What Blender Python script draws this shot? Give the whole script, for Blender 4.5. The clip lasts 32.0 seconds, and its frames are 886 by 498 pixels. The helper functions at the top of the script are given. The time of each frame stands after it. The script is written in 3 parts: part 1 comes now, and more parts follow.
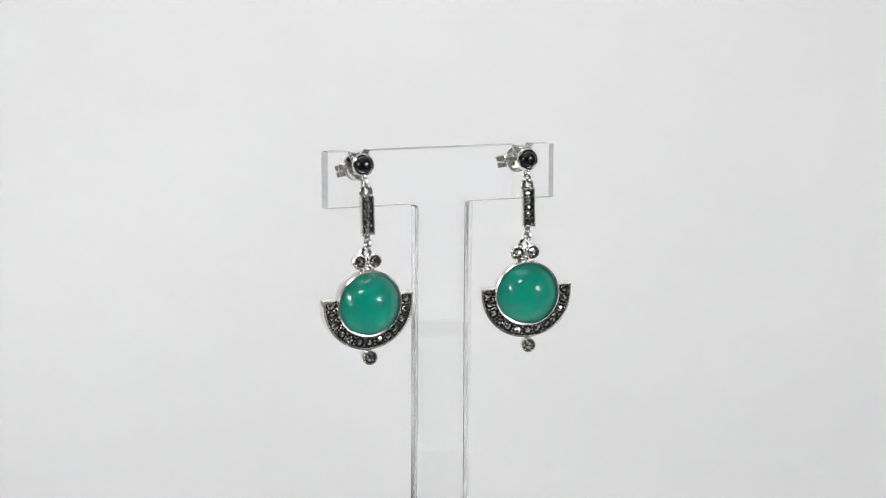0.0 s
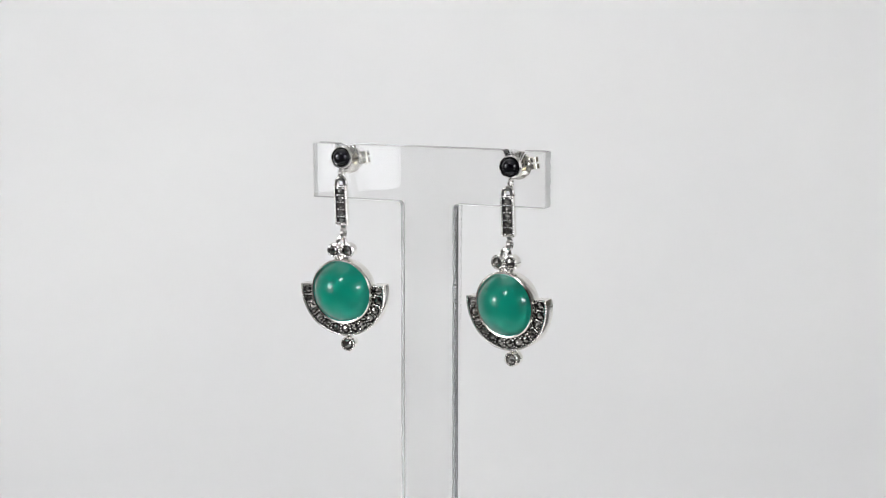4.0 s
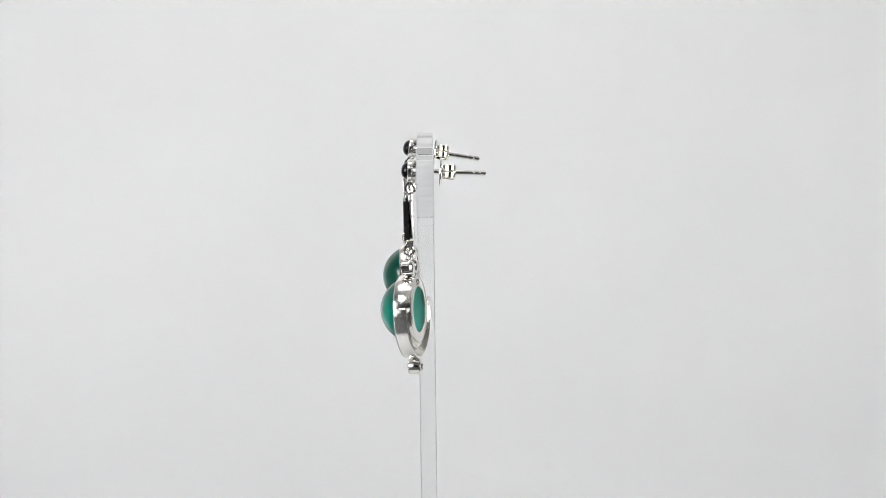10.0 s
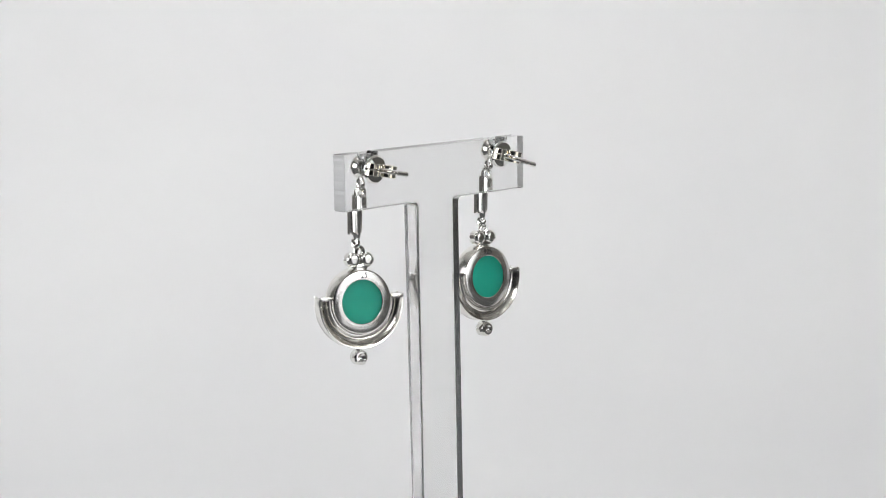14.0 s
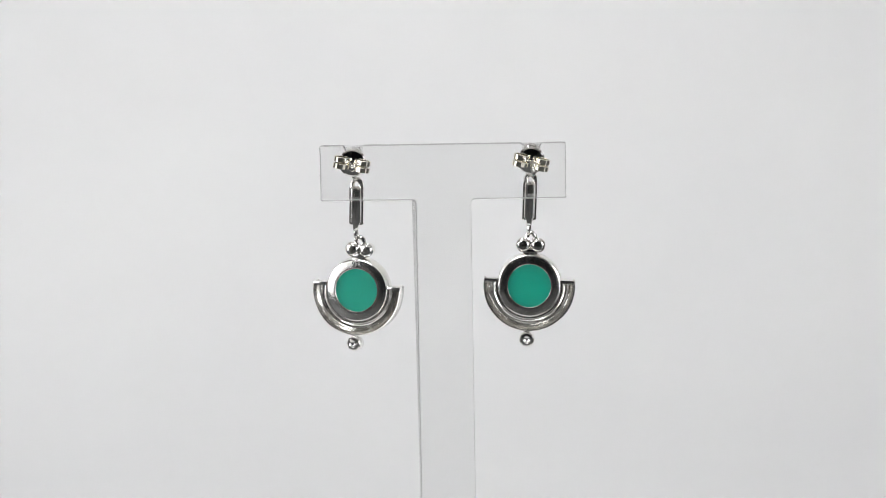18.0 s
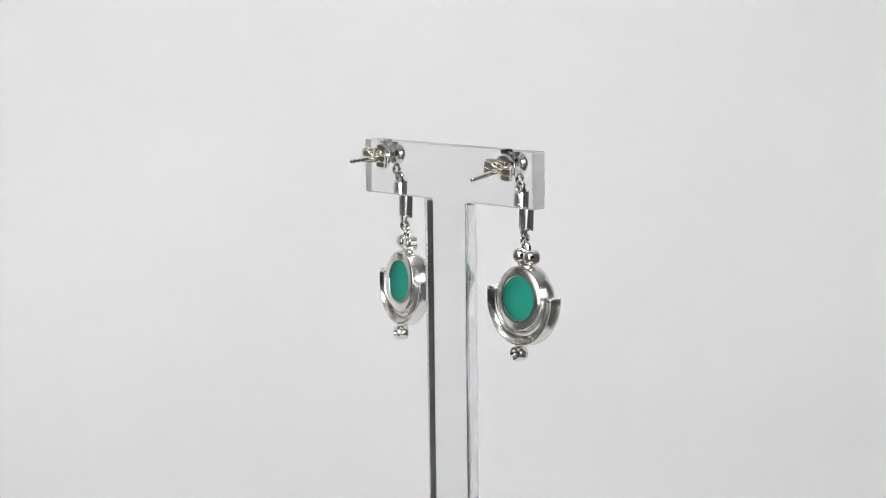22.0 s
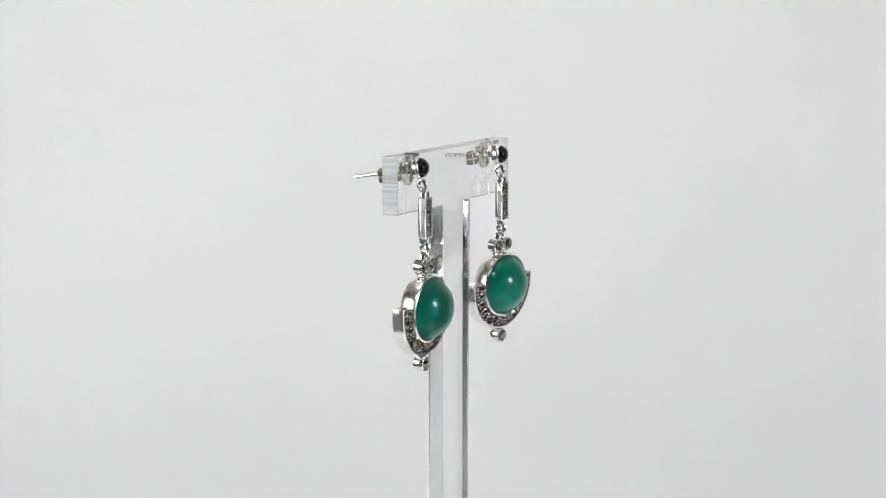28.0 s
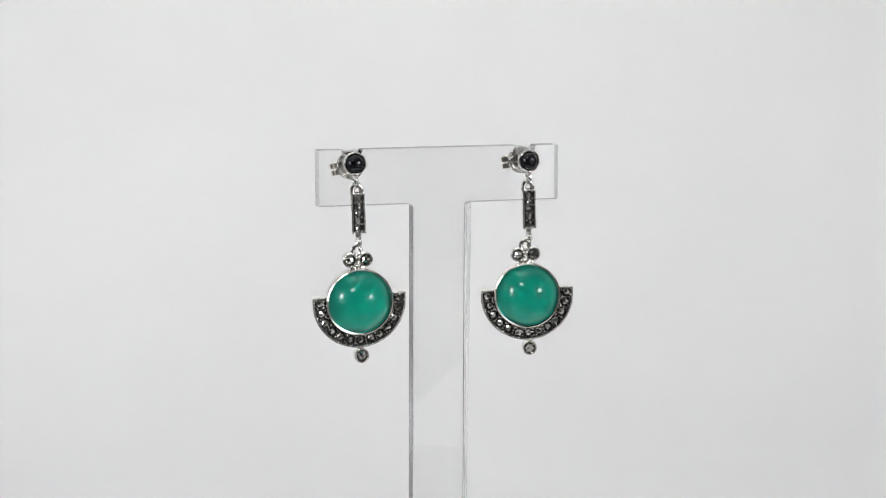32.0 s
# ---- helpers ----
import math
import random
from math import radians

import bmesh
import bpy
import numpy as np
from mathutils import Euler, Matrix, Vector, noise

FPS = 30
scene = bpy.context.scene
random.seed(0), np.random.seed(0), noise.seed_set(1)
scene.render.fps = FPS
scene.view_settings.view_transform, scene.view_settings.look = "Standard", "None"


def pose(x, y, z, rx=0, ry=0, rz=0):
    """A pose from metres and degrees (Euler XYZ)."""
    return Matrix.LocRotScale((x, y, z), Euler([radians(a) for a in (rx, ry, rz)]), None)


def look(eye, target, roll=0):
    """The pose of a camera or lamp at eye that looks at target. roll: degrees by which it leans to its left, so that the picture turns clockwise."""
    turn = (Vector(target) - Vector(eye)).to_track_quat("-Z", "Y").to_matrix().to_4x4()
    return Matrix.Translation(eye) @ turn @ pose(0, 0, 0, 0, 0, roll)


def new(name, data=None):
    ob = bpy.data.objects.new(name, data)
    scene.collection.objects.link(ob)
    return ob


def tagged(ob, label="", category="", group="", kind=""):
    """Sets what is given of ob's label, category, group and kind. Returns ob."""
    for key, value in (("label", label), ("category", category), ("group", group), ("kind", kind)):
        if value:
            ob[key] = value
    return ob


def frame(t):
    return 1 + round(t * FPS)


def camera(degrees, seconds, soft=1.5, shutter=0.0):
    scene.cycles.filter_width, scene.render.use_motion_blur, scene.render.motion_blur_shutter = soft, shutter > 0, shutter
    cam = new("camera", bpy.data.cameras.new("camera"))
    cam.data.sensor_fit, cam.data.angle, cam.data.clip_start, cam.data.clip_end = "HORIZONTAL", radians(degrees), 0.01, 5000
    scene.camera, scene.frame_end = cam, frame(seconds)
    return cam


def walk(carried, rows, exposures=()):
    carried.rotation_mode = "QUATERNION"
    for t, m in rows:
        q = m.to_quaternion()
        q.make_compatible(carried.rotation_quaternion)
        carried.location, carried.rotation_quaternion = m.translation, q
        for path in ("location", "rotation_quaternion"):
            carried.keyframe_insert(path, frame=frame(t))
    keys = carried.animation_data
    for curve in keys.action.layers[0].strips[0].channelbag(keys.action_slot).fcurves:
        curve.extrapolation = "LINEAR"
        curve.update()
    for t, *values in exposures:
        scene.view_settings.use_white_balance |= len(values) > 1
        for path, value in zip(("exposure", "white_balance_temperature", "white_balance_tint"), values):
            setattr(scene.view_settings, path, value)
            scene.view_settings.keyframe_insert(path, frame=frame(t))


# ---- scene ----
# Lengths of the small things are in millimetres; MM turns them into metres.
MM = 0.001
STUD_Z = 100.0                      # height of the studs over the table, mm
cam = camera(26.63, 32.0, soft=0.4)
EYE = (0.0, -0.31208, 0.13254)
_p, _y = radians(8.696), radians(0.123)
TARGET = (EYE[0] + math.cos(_p) * math.sin(_y), EYE[1] + math.cos(_p) * math.cos(_y), EYE[2] - math.sin(_p))
STILL = look(EYE, TARGET, roll=-0.42)
walk(cam, [(0.0, STILL), (32.0, STILL)], [(0.0, -0.02, 6500, 10), (2.5, -0.07, 6500, 10), (32.0, -0.07, 6500, 10)])


# ---- light ----
def area(name, eye, target, w, h, watts, colour, spread=180):
    data = bpy.data.lights.new(name, "AREA")
    data.shape, data.size, data.size_y, data.energy, data.color = "ELLIPSE", w, h, watts, colour
    data.spread = radians(spread)
    ob = new(name, data)
    ob.matrix_basis = look(eye, target)
    return ob


CENTRE = (0.0, 0.0, 0.085)
world = bpy.data.worlds.new("room_air")
scene.world = world
world.use_nodes = True
world.node_tree.nodes["Background"].inputs[0].default_value = (0.9, 0.95, 1.0, 1)
world.node_tree.nodes["Background"].inputs[1].default_value = 0.02
LEFT_EYE, RIGHT_EYE, TOP_EYE = (-0.385, -0.185, 0.265), (0.375, -0.195, 0.27), (-0.08, -0.14, 0.46)
area("lamp_side", LEFT_EYE, (0.05, 0.40, 0.48), 0.10, 0.10, 0.06, (0.96, 0.97, 1.0), 150)
area("lamp_other_side", RIGHT_EYE, (-0.05, 0.40, 0.48), 0.095, 0.095, 0.015, (0.955, 0.966, 1.0), 150)
area("lamp_top", TOP_EYE, (-0.02, 0.40, 0.50), 0.06, 0.05, 0.95, (1.0, 0.982, 0.92), 150)


# ---- materials ----
def material(name, colour, rough=0.5, metal=0.0, **more):
    m = bpy.data.materials.new(name)
    m.use_nodes = True
    b = m.node_tree.nodes["Principled BSDF"]
    b.inputs["Base Color"].default_value = (*colour, 1)
    b.inputs["Roughness"].default_value = rough
    b.inputs["Metallic"].default_value = metal
    for key, value in more.items():
        b.inputs[key.replace("_", " ")].default_value = value
    return m


def node(m, kind, **values):
    n = m.node_tree.nodes.new(kind)
    for key, value in values.items():
        n.inputs[key.replace("_", " ")].default_value = value
    return n


def grain(m, scale, low, high, target="Roughness", bump=0.0, bump_scale=None, depth=0.00002, stretch=None):
    """Noise of that scale (per metre) between two values of an input, and a fine bump."""
    t = m.node_tree
    b = t.nodes["Principled BSDF"]
    c = node(m, "ShaderNodeTexCoord")
    src = c.outputs["Object"]
    if stretch:
        mp = node(m, "ShaderNodeMapping", Scale=stretch)
        t.links.new(src, mp.inputs["Vector"])
        src = mp.outputs["Vector"]
    n = node(m, "ShaderNodeTexNoise", Scale=scale, Detail=4.0)
    t.links.new(src, n.inputs["Vector"])
    r = t.nodes.new("ShaderNodeMapRange")
    r.inputs["From Min"].default_value, r.inputs["From Max"].default_value = 0.3, 0.7
    if isinstance(low, tuple):
        mix = t.nodes.new("ShaderNodeMix")
        mix.data_type = "RGBA"
        mix.inputs[6].default_value, mix.inputs[7].default_value = (*low, 1), (*high, 1)
        t.links.new(n.outputs["Fac"], r.inputs["Value"])
        t.links.new(r.outputs["Result"], mix.inputs[0])
        t.links.new(mix.outputs[2], b.inputs[target])
    else:
        r.inputs["To Min"].default_value, r.inputs["To Max"].default_value = low, high
        t.links.new(n.outputs["Fac"], r.inputs["Value"])
        t.links.new(r.outputs["Result"], b.inputs[target])
    if bump:
        n2 = node(m, "ShaderNodeTexNoise", Scale=bump_scale or scale * 4, Detail=3.0)
        t.links.new(src, n2.inputs["Vector"])
        bp = node(m, "ShaderNodeBump", Strength=bump, Distance=depth)
        t.links.new(n2.outputs["Fac"], bp.inputs["Height"])
        t.links.new(bp.outputs["Normal"], b.inputs["Normal"])
    return m


def milky(m, share):
    """Lets a share of the light pass scattered, which whitens a clear edge."""
    t = m.node_tree
    glow, mix = node(m, "ShaderNodeBsdfTranslucent", Color=(0.98, 0.98, 0.97, 1)), node(m, "ShaderNodeMixShader", Fac=share)
    t.links.new(t.nodes["Principled BSDF"].outputs["BSDF"], mix.inputs[1])
    t.links.new(glow.outputs["BSDF"], mix.inputs[2])
    t.links.new(mix.outputs["Shader"], t.nodes["Material Output"].inputs["Surface"])
    return m


SILVER = grain(material("polished_silver", (0.90, 0.885, 0.85), 0.08, 1.0), 900, 0.03, 0.14, bump=0.25, bump_scale=420)
SILVER_RIM = grain(material("satin_silver", (0.93, 0.915, 0.875), 0.18, 1.0), 800, 0.13, 0.23, bump=0.2, bump_scale=420)
SILVER_BACK = grain(material("brushed_silver", (0.88, 0.865, 0.825), 0.17, 1.0), 700, 0.13, 0.21, bump=0.1, bump_scale=900)
grain(SILVER_BACK, 1400, (0.85, 0.835, 0.795), (0.90, 0.885, 0.845), "Base Color")
SILVER_CAST = grain(material("cast_silver", (0.78, 0.755, 0.70), 0.22, 1.0), 600, 0.15, 0.28, bump=0.5, bump_scale=900, depth=0.00004)
SILVER_WARM = grain(material("warm_silver", (0.93, 0.895, 0.79), 0.1, 1.0), 900, 0.05, 0.16, bump=0.25, bump_scale=420)
grain(SILVER_CAST, 900, (0.66, 0.635, 0.58), (0.82, 0.80, 0.745), "Base Color")
SILVER_SATIN = grain(material("worn_silver", (0.90, 0.885, 0.85), 0.14, 1.0), 800, 0.08, 0.2, bump=0.25, bump_scale=700)
SILVER_GRAIN = grain(material("fine_grain_silver", (0.95, 0.935, 0.90), 0.2, 1.0), 1500, 0.14, 0.26)
OXIDE = grain(material("blackened_silver", (0.03, 0.028, 0.027), 0.4, 1.0), 1200, 0.3, 0.5, bump=0.8, bump_scale=2200, depth=0.00004)
MARCASITE = grain(material("marcasite", (0.38, 0.37, 0.35), 0.04, 1.0), 2500, 0.02, 0.06, bump=0.15, bump_scale=1500)
ONYX = grain(material("black_onyx", (0.004, 0.004, 0.006), 0.03, Specular_IOR_Level=0.4), 300, 0.02, 0.05)
STAMP = grain(material("stamped_mark", (0.03, 0.03, 0.028), 0.6, 0.0), 2000, 0.4, 0.6)
GREEN = material("green_agate", (0.004, 0.34, 0.22), 0.36, Transmission_Weight=0.93, IOR=1.5, Specular_IOR_Level=0.2, Coat_Weight=1.0, Coat_Roughness=0.04, Coat_IOR=1.4, Specular_Tint=(0.0, 0.22, 0.15, 1))
grain(GREEN, 120, (0.006, 0.29, 0.207), (0.010, 0.335, 0.245), "Base Color", bump=0.02, bump_scale=300)
# back face tinted paler, standing in for the glow of light through the stone
GREEN_BACK = grain(material("green_agate_back", (0.005, 0.27, 0.17), 0.55, Transmission_Weight=0.85, IOR=1.5, Specular_IOR_Level=0.08), 140, (0.003, 0.44, 0.30), (0.005, 0.49, 0.335), "Base Color")
ACRYLIC = material("clear_acrylic", (1.0, 1.0, 1.0), 0.0, Transmission_Weight=1.0, IOR=1.49)
ACRYLIC_CUT = grain(material("cut_acrylic_edge", (0.99, 1.0, 1.0), 0.04, Transmission_Weight=1.0, IOR=1.49), 350, 0.03, 0.16, bump=0.35, bump_scale=750, depth=0.00007, stretch=(1.6, 1.6, 0.7))
# saw marks, plus a milky white standing in for light passing along the rail
ACRYLIC_END = milky(grain(material("sawn_acrylic_end", (1.0, 1.0, 0.99), 0.15, Transmission_Weight=0.3, IOR=1.49), 500, 0.08, 0.22, bump=0.25, bump_scale=260, depth=0.0001, stretch=(0.3, 0.3, 2.2)), 0.25)
# milky white on the rail's chamfers, imitating glints along clear edges
ACRYLIC_GLINT = milky(grain(material("glint_acrylic_edge", (1.0, 1.0, 1.0), 0.12, Transmission_Weight=0.6, IOR=1.49), 90, 0.1, 0.25), 0.55)
SWEEP = grain(material("white_paper", (0.80, 0.80, 0.805), 0.75), 9, (0.795, 0.795, 0.80), (0.825, 0.825, 0.825), "Base Color", bump=0.05, bump_scale=700)
TENT = grain(material("white_cloth", (0.55, 0.54, 0.52), 0.8), 14, (0.52, 0.51, 0.49), (0.58, 0.57, 0.55), "Base Color", bump=0.1, bump_scale=900)
SIDE = grain(material("grey_cloth", (0.17, 0.16, 0.145), 0.85), 14, (0.15, 0.14, 0.125), (0.19, 0.18, 0.165), "Base Color", bump=0.1, bump_scale=900)
ROOM = grain(material("dim_room_wall", (0.05, 0.05, 0.055), 0.9), 3, (0.04, 0.04, 0.045), (0.065, 0.065, 0.07), "Base Color")
TABLE = grain(material("grey_table", (0.07, 0.07, 0.07), 0.6), 30, (0.055, 0.055, 0.055), (0.085, 0.085, 0.08), "Base Color")
PLATE = grain(material("white_plate", (0.78, 0.78, 0.77), 0.4), 40, (0.74, 0.74, 0.73), (0.80, 0.80, 0.79), "Base Color")
HOUSING = grain(material("black_lamp_housing", (0.02, 0.02, 0.022), 0.5), 60, 0.4, 0.6)


def diffuser(name, edge, peak, core, reach=(4.6, 5.6, 1.0)):
    """The face of a soft lamp, brightest in its middle, with the bulb's round glow shining through."""
    m = bpy.data.materials.new(name)
    m.use_nodes = True
    t = m.node_tree
    b = t.nodes["Principled BSDF"]
    b.inputs["Base Color"].default_value = (0.35, 0.35, 0.35, 1)
    b.inputs["Emission Color"].default_value = (0.946, 0.962, 1.0, 1)
    stretch = node(m, "ShaderNodeMapping", Scale=reach)
    ball = t.nodes.new("ShaderNodeTexGradient")
    ball.gradient_type = "SPHERICAL"
    glow = t.nodes.new("ShaderNodeMapRange")
    glow.interpolation_type = "SMOOTHSTEP"
    for key, value in (("From Min", 0.0), ("From Max", 0.45), ("To Min", edge), ("To Max", peak)):
        glow.inputs[key].default_value = value
    t.links.new(node(m, "ShaderNodeTexCoord").outputs["Object"], stretch.inputs["Vector"])
    t.links.new(stretch.outputs["Vector"], ball.inputs["Vector"])
    t.links.new(ball.outputs["Fac"], glow.inputs["Value"])
    near = node(m, "ShaderNodeMapping", Scale=(14.0, 14.0, 1.0))
    bulb = t.nodes.new("ShaderNodeTexGradient")
    bulb.gradient_type = "SPHERICAL"
    hot = t.nodes.new("ShaderNodeMapRange")
    hot.interpolation_type = "SMOOTHSTEP"
    for key, value in (("From Min", 0.0), ("From Max", 0.2), ("To Min", 0.0), ("To Max", core)):
        hot.inputs[key].default_value = value
    both = t.nodes.new("ShaderNodeMath")
    t.links.new(node(m, "ShaderNodeTexCoord").outputs["Object"], near.inputs["Vector"])
    t.links.new(near.outputs["Vector"], bulb.inputs["Vector"])
    t.links.new(bulb.outputs["Fac"], hot.inputs["Value"])
    t.links.new(glow.outputs["Result"], both.inputs[0])
    t.links.new(hot.outputs["Result"], both.inputs[1])
    t.links.new(both.outputs["Value"], b.inputs["Emission Strength"])
    return m


DIFFUSER, DIFFUSER_DIM = diffuser("lamp_diffuser", 0.7, 0.9, 20.0), diffuser("lamp_diffuser_dim", 0.05, 0.3, 18.0)
LOW_GLOW, RAIL_FILL = diffuser("low_lamp_diffuser", 2.4, 3.2, 0.0, (8.5, 26.0, 1.0)), diffuser("rail_fill_glow", 0.55, 0.75, 0.0, (10.0, 12.0, 1.0))
CEILING_GLOW = diffuser("ceiling_panel_diffuser", 1.05, 1.4, 0.0)


# ---- mesh tools (millimetres) ----
def mesh_of(name, bm, mats, smooth=True, scale=MM):
    bmesh.ops.recalc_face_normals(bm, faces=bm.faces)
    for v in bm.verts:
        v.co *= scale
    me = bpy.data.meshes.new(name)
    bm.to_mesh(me)
    bm.free()
    for m in mats if isinstance(mats, (list, tuple)) else [mats]:
        me.materials.append(m)
    if smooth:
        me.polygons.foreach_set("use_smooth", [True] * len(me.polygons))
        me.set_sharp_from_angle(angle=radians(32))
    return me


def part(name, bm, mats, parent, label="", m=None, smooth=True):
    ob = new(name, bm if isinstance(bm, bpy.types.Mesh) else mesh_of(name, bm, mats, smooth))
    ob.parent = parent
    if m is not None:
        ob.matrix_basis = m
    if label:
        ob["label"] = label
    return ob


def at(x, y, z, rx=0, ry=0, rz=0):
    return pose(x * MM, y * MM, z * MM, rx, ry, rz)


def lathe(bm, profile, seg=64, origin=(0, 0, 0), closed=False, slots=None):
    """Turns a profile of (radius, y) round the y axis."""
    ox, oy, oz = origin
    rings = []
    for r, y in profile:
        if r < 1e-6:
            rings.append([bm.verts.new((ox, oy + y, oz))])
        else:
            rings.append([bm.verts.new((ox + r * math.sin(2 * math.pi * i / seg), oy + y, oz + r * math.cos(2 * math.pi * i / seg))) for i in range(seg)])
    pairs = list(zip(rings, rings[1:])) + ([(rings[-1], rings[0])] if closed else [])
    for k, (a, b) in enumerate(pairs):
        for i in range(seg):
            j = (i + 1) % seg
            if len(a) == 1 and len(b) == 1:
                continue
            vs = (a[0], b[i], b[j]) if len(a) == 1 else (a[i], b[0], a[j]) if len(b) == 1 else (a[i], b[i], b[j], a[j])
            f = bm.faces.new(vs)
            if slots:
                f.material_index = slots[k]
    return bm


def tube(bm, points, radius, seg=10, closed=False):
    """A round wire along points."""
    pts = [Vector(p) for p in points]
    n = len(pts)
    rings = []
    side = None
    for i, p in enumerate(pts):
        a = pts[(i - 1) % n] if closed or i else pts[i]
        b = pts[(i + 1) % n] if closed or i < n - 1 else pts[i]
        d = (b - a).normalized()
        if side is None:
            side = d.orthogonal().normalized()
        side = (side - d * side.dot(d)).normalized()
        up = d.cross(side)
        rad = radius[i] if isinstance(radius, (list, tuple)) else radius
        rings.append([bm.verts.new(p + rad * (math.cos(2 * math.pi * k / seg) * side + math.sin(2 * math.pi * k / seg) * up)) for k in range(seg)])
    for a, b in list(zip(rings, rings[1:])) + ([(rings[-1], rings[0])] if closed else []):
        for k in range(seg):
            bm.faces.new((a[k], b[k], b[(k + 1) % seg], a[(k + 1) % seg]))
    if not closed:
        bm.faces.new(rings[0][::-1])
        bm.faces.new(rings[-1])
    return bm


def ring_points(c, r, plane="xz", n=28, start=0.0, end=360.0, squash=1.0):
    out = []
    full = end - start >= 360
    for i in range(n):
        a = radians(start + (end - start) * i / (n if full else n - 1))
        u, v = r * math.cos(a), r * squash * math.sin(a)
        out.append((c[0] + (u if plane == "xz" else 0), c[1] + (u if plane == "yz" else 0), c[2] + v))
    return out


def bead(bm, c, r, sub=1):
    bmesh.ops.create_icosphere(bm, subdivisions=sub, radius=r, matrix=Matrix.Translation(c))


def block(bm, x0, x1, y0, y1, z0, z1, bevel=0.0, seg=2):
    made = bmesh.ops.create_cube(bm, size=1.0, matrix=Matrix.Translation(((x0 + x1) / 2, (y0 + y1) / 2, (z0 + z1) / 2)) @ Matrix.Diagonal((x1 - x0, y1 - y0, z1 - z0, 1)))
    if bevel:
        edges = list({e for v in made["verts"] for e in v.link_edges})
        bmesh.ops.bevel(bm, geom=edges, offset=bevel, segments=seg, affect="EDGES", profile=0.5)
    return bm


def prism(bm, outline, y0, y1, slots=(0, 0)):
    """An outline of (x, z) drawn out from y0 to y1."""
    a = [bm.verts.new((x, y0, z)) for x, z in outline]
    b = [bm.verts.new((x, y1, z)) for x, z in outline]
    bm.faces.new(a).material_index = slots[0]
    bm.faces.new(b[::-1]).material_index = slots[0]
    for i in range(len(a)):
        j = (i + 1) % len(a)
        bm.faces.new((a[i], b[i], b[j], a[j])).material_index = slots[1]
    return bm


# ---- the white sweep and the tent round it (metres) ----
def sweep():
    bm = bmesh.new()
    line = [(0.04, 0.0), (0.10, 0.0), (0.17, 0.0)]
    line += [(0.17 + 0.23 * math.sin(radians(a)), 0.23 - 0.23 * math.cos(radians(a))) for a in range(6, 91, 6)]
    line += [(0.40, 0.62)]
    under = [(y + 0.0018 * i / len(line), z - 0.0018 * (1 - i / len(line))) for i, (y, z) in enumerate(line)]
    loop = line + under[::-1]
    ends = [[bm.verts.new((x, y, z)) for y, z in loop] for x in (-0.34, 0.34)]
    for i in range(len(loop)):
        j = (i + 1) % len(loop)
        bm.faces.new((ends[0][i], ends[1][i], ends[1][j], ends[0][j]))
    for k in range(2):
        bm.faces.new(ends[k])
    ob = new("backdrop", mesh_of("backdrop", bm, SWEEP, scale=1.0))
    ob.location.z = 0.002
    return tagged(ob, "smooth white paper sweep curving up behind the stand", "backdrop", kind="structure")


sweep()


def wall(name, x0, x1, y0, y1, z0, z1, mat, label, kind="structure"):
    bm = bmesh.new()
    block(bm, x0, x1, y0, y1, z0, z1)
    return tagged(new(name, mesh_of(name, bm, mat, smooth=False, scale=1.0)), label, "wall", kind=kind)


wall("wall_west", -0.57, -0.56, -0.51, 0.15, 0.0, 0.60, SIDE, "grey cloth side of the light tent")
wall("wall_east", 0.56, 0.57, -0.51, 0.15, 0.0, 0.60, SIDE, "grey cloth side of the light tent")
# unseen white pieces, added where the silver has to reflect something bright
for side, x0, x1, c0, c1 in (("west", -0.57, -0.56, -0.56, -0.342), ("east", 0.56, 0.57, 0.342, 0.56)):
    wall("wall_rear_" + side, x0, x1, 0.15, 0.40, 0.0, 0.60, SWEEP, "white cloth side of the light tent towards its back")
    wall("wall_corner_" + side, c0, c1, 0.40, 0.41, 0.0, 0.60, SWEEP, "white cloth back of the light tent beside the sweep")
wall("ceiling", -0.57, 0.57, -0.51, 0.40, 0.605, 0.615, TENT, "white cloth top of the light tent")
wall("wall_front_west", -0.56, -0.27, -0.51, -0.50, 0.0, 0.60, SIDE, "grey cloth front of the light tent beside its opening")
wall("wall_front_east", 0.27, 0.56, -0.51, -0.50, 0.0, 0.60, SIDE, "grey cloth front of the light tent beside its opening")
wall("wall_front_top", -0.27, 0.27, -0.51, -0.50, 0.38, 0.60, TENT, "white cloth flap over the opening of the light tent")
wall("floor", -1.6, 1.6, -2.2, 1.0, -0.03, 0.0, TABLE, "dark grey table top under the paper sweep")
wall("wall_south", -1.6, 1.6, -2.25, -2.2, -0.05, 2.0, ROOM, "dim room wall")
wall("wall_north", -1.6, 1.6, 1.0, 1.05, -0.05, 2.0, ROOM, "dim room wall")
wall("wall_room_west", -1.65, -1.6, -2.2, 1.0, -0.05, 2.0, ROOM, "dim room wall")
wall("wall_room_east", 1.6, 1.65, -2.2, 1.0, -0.05, 2.0, ROOM, "dim room wall")
wall("ceiling_room", -1.6, 1.6, -2.2, 1.0, 2.0, 2.05, ROOM, "dim room ceiling")


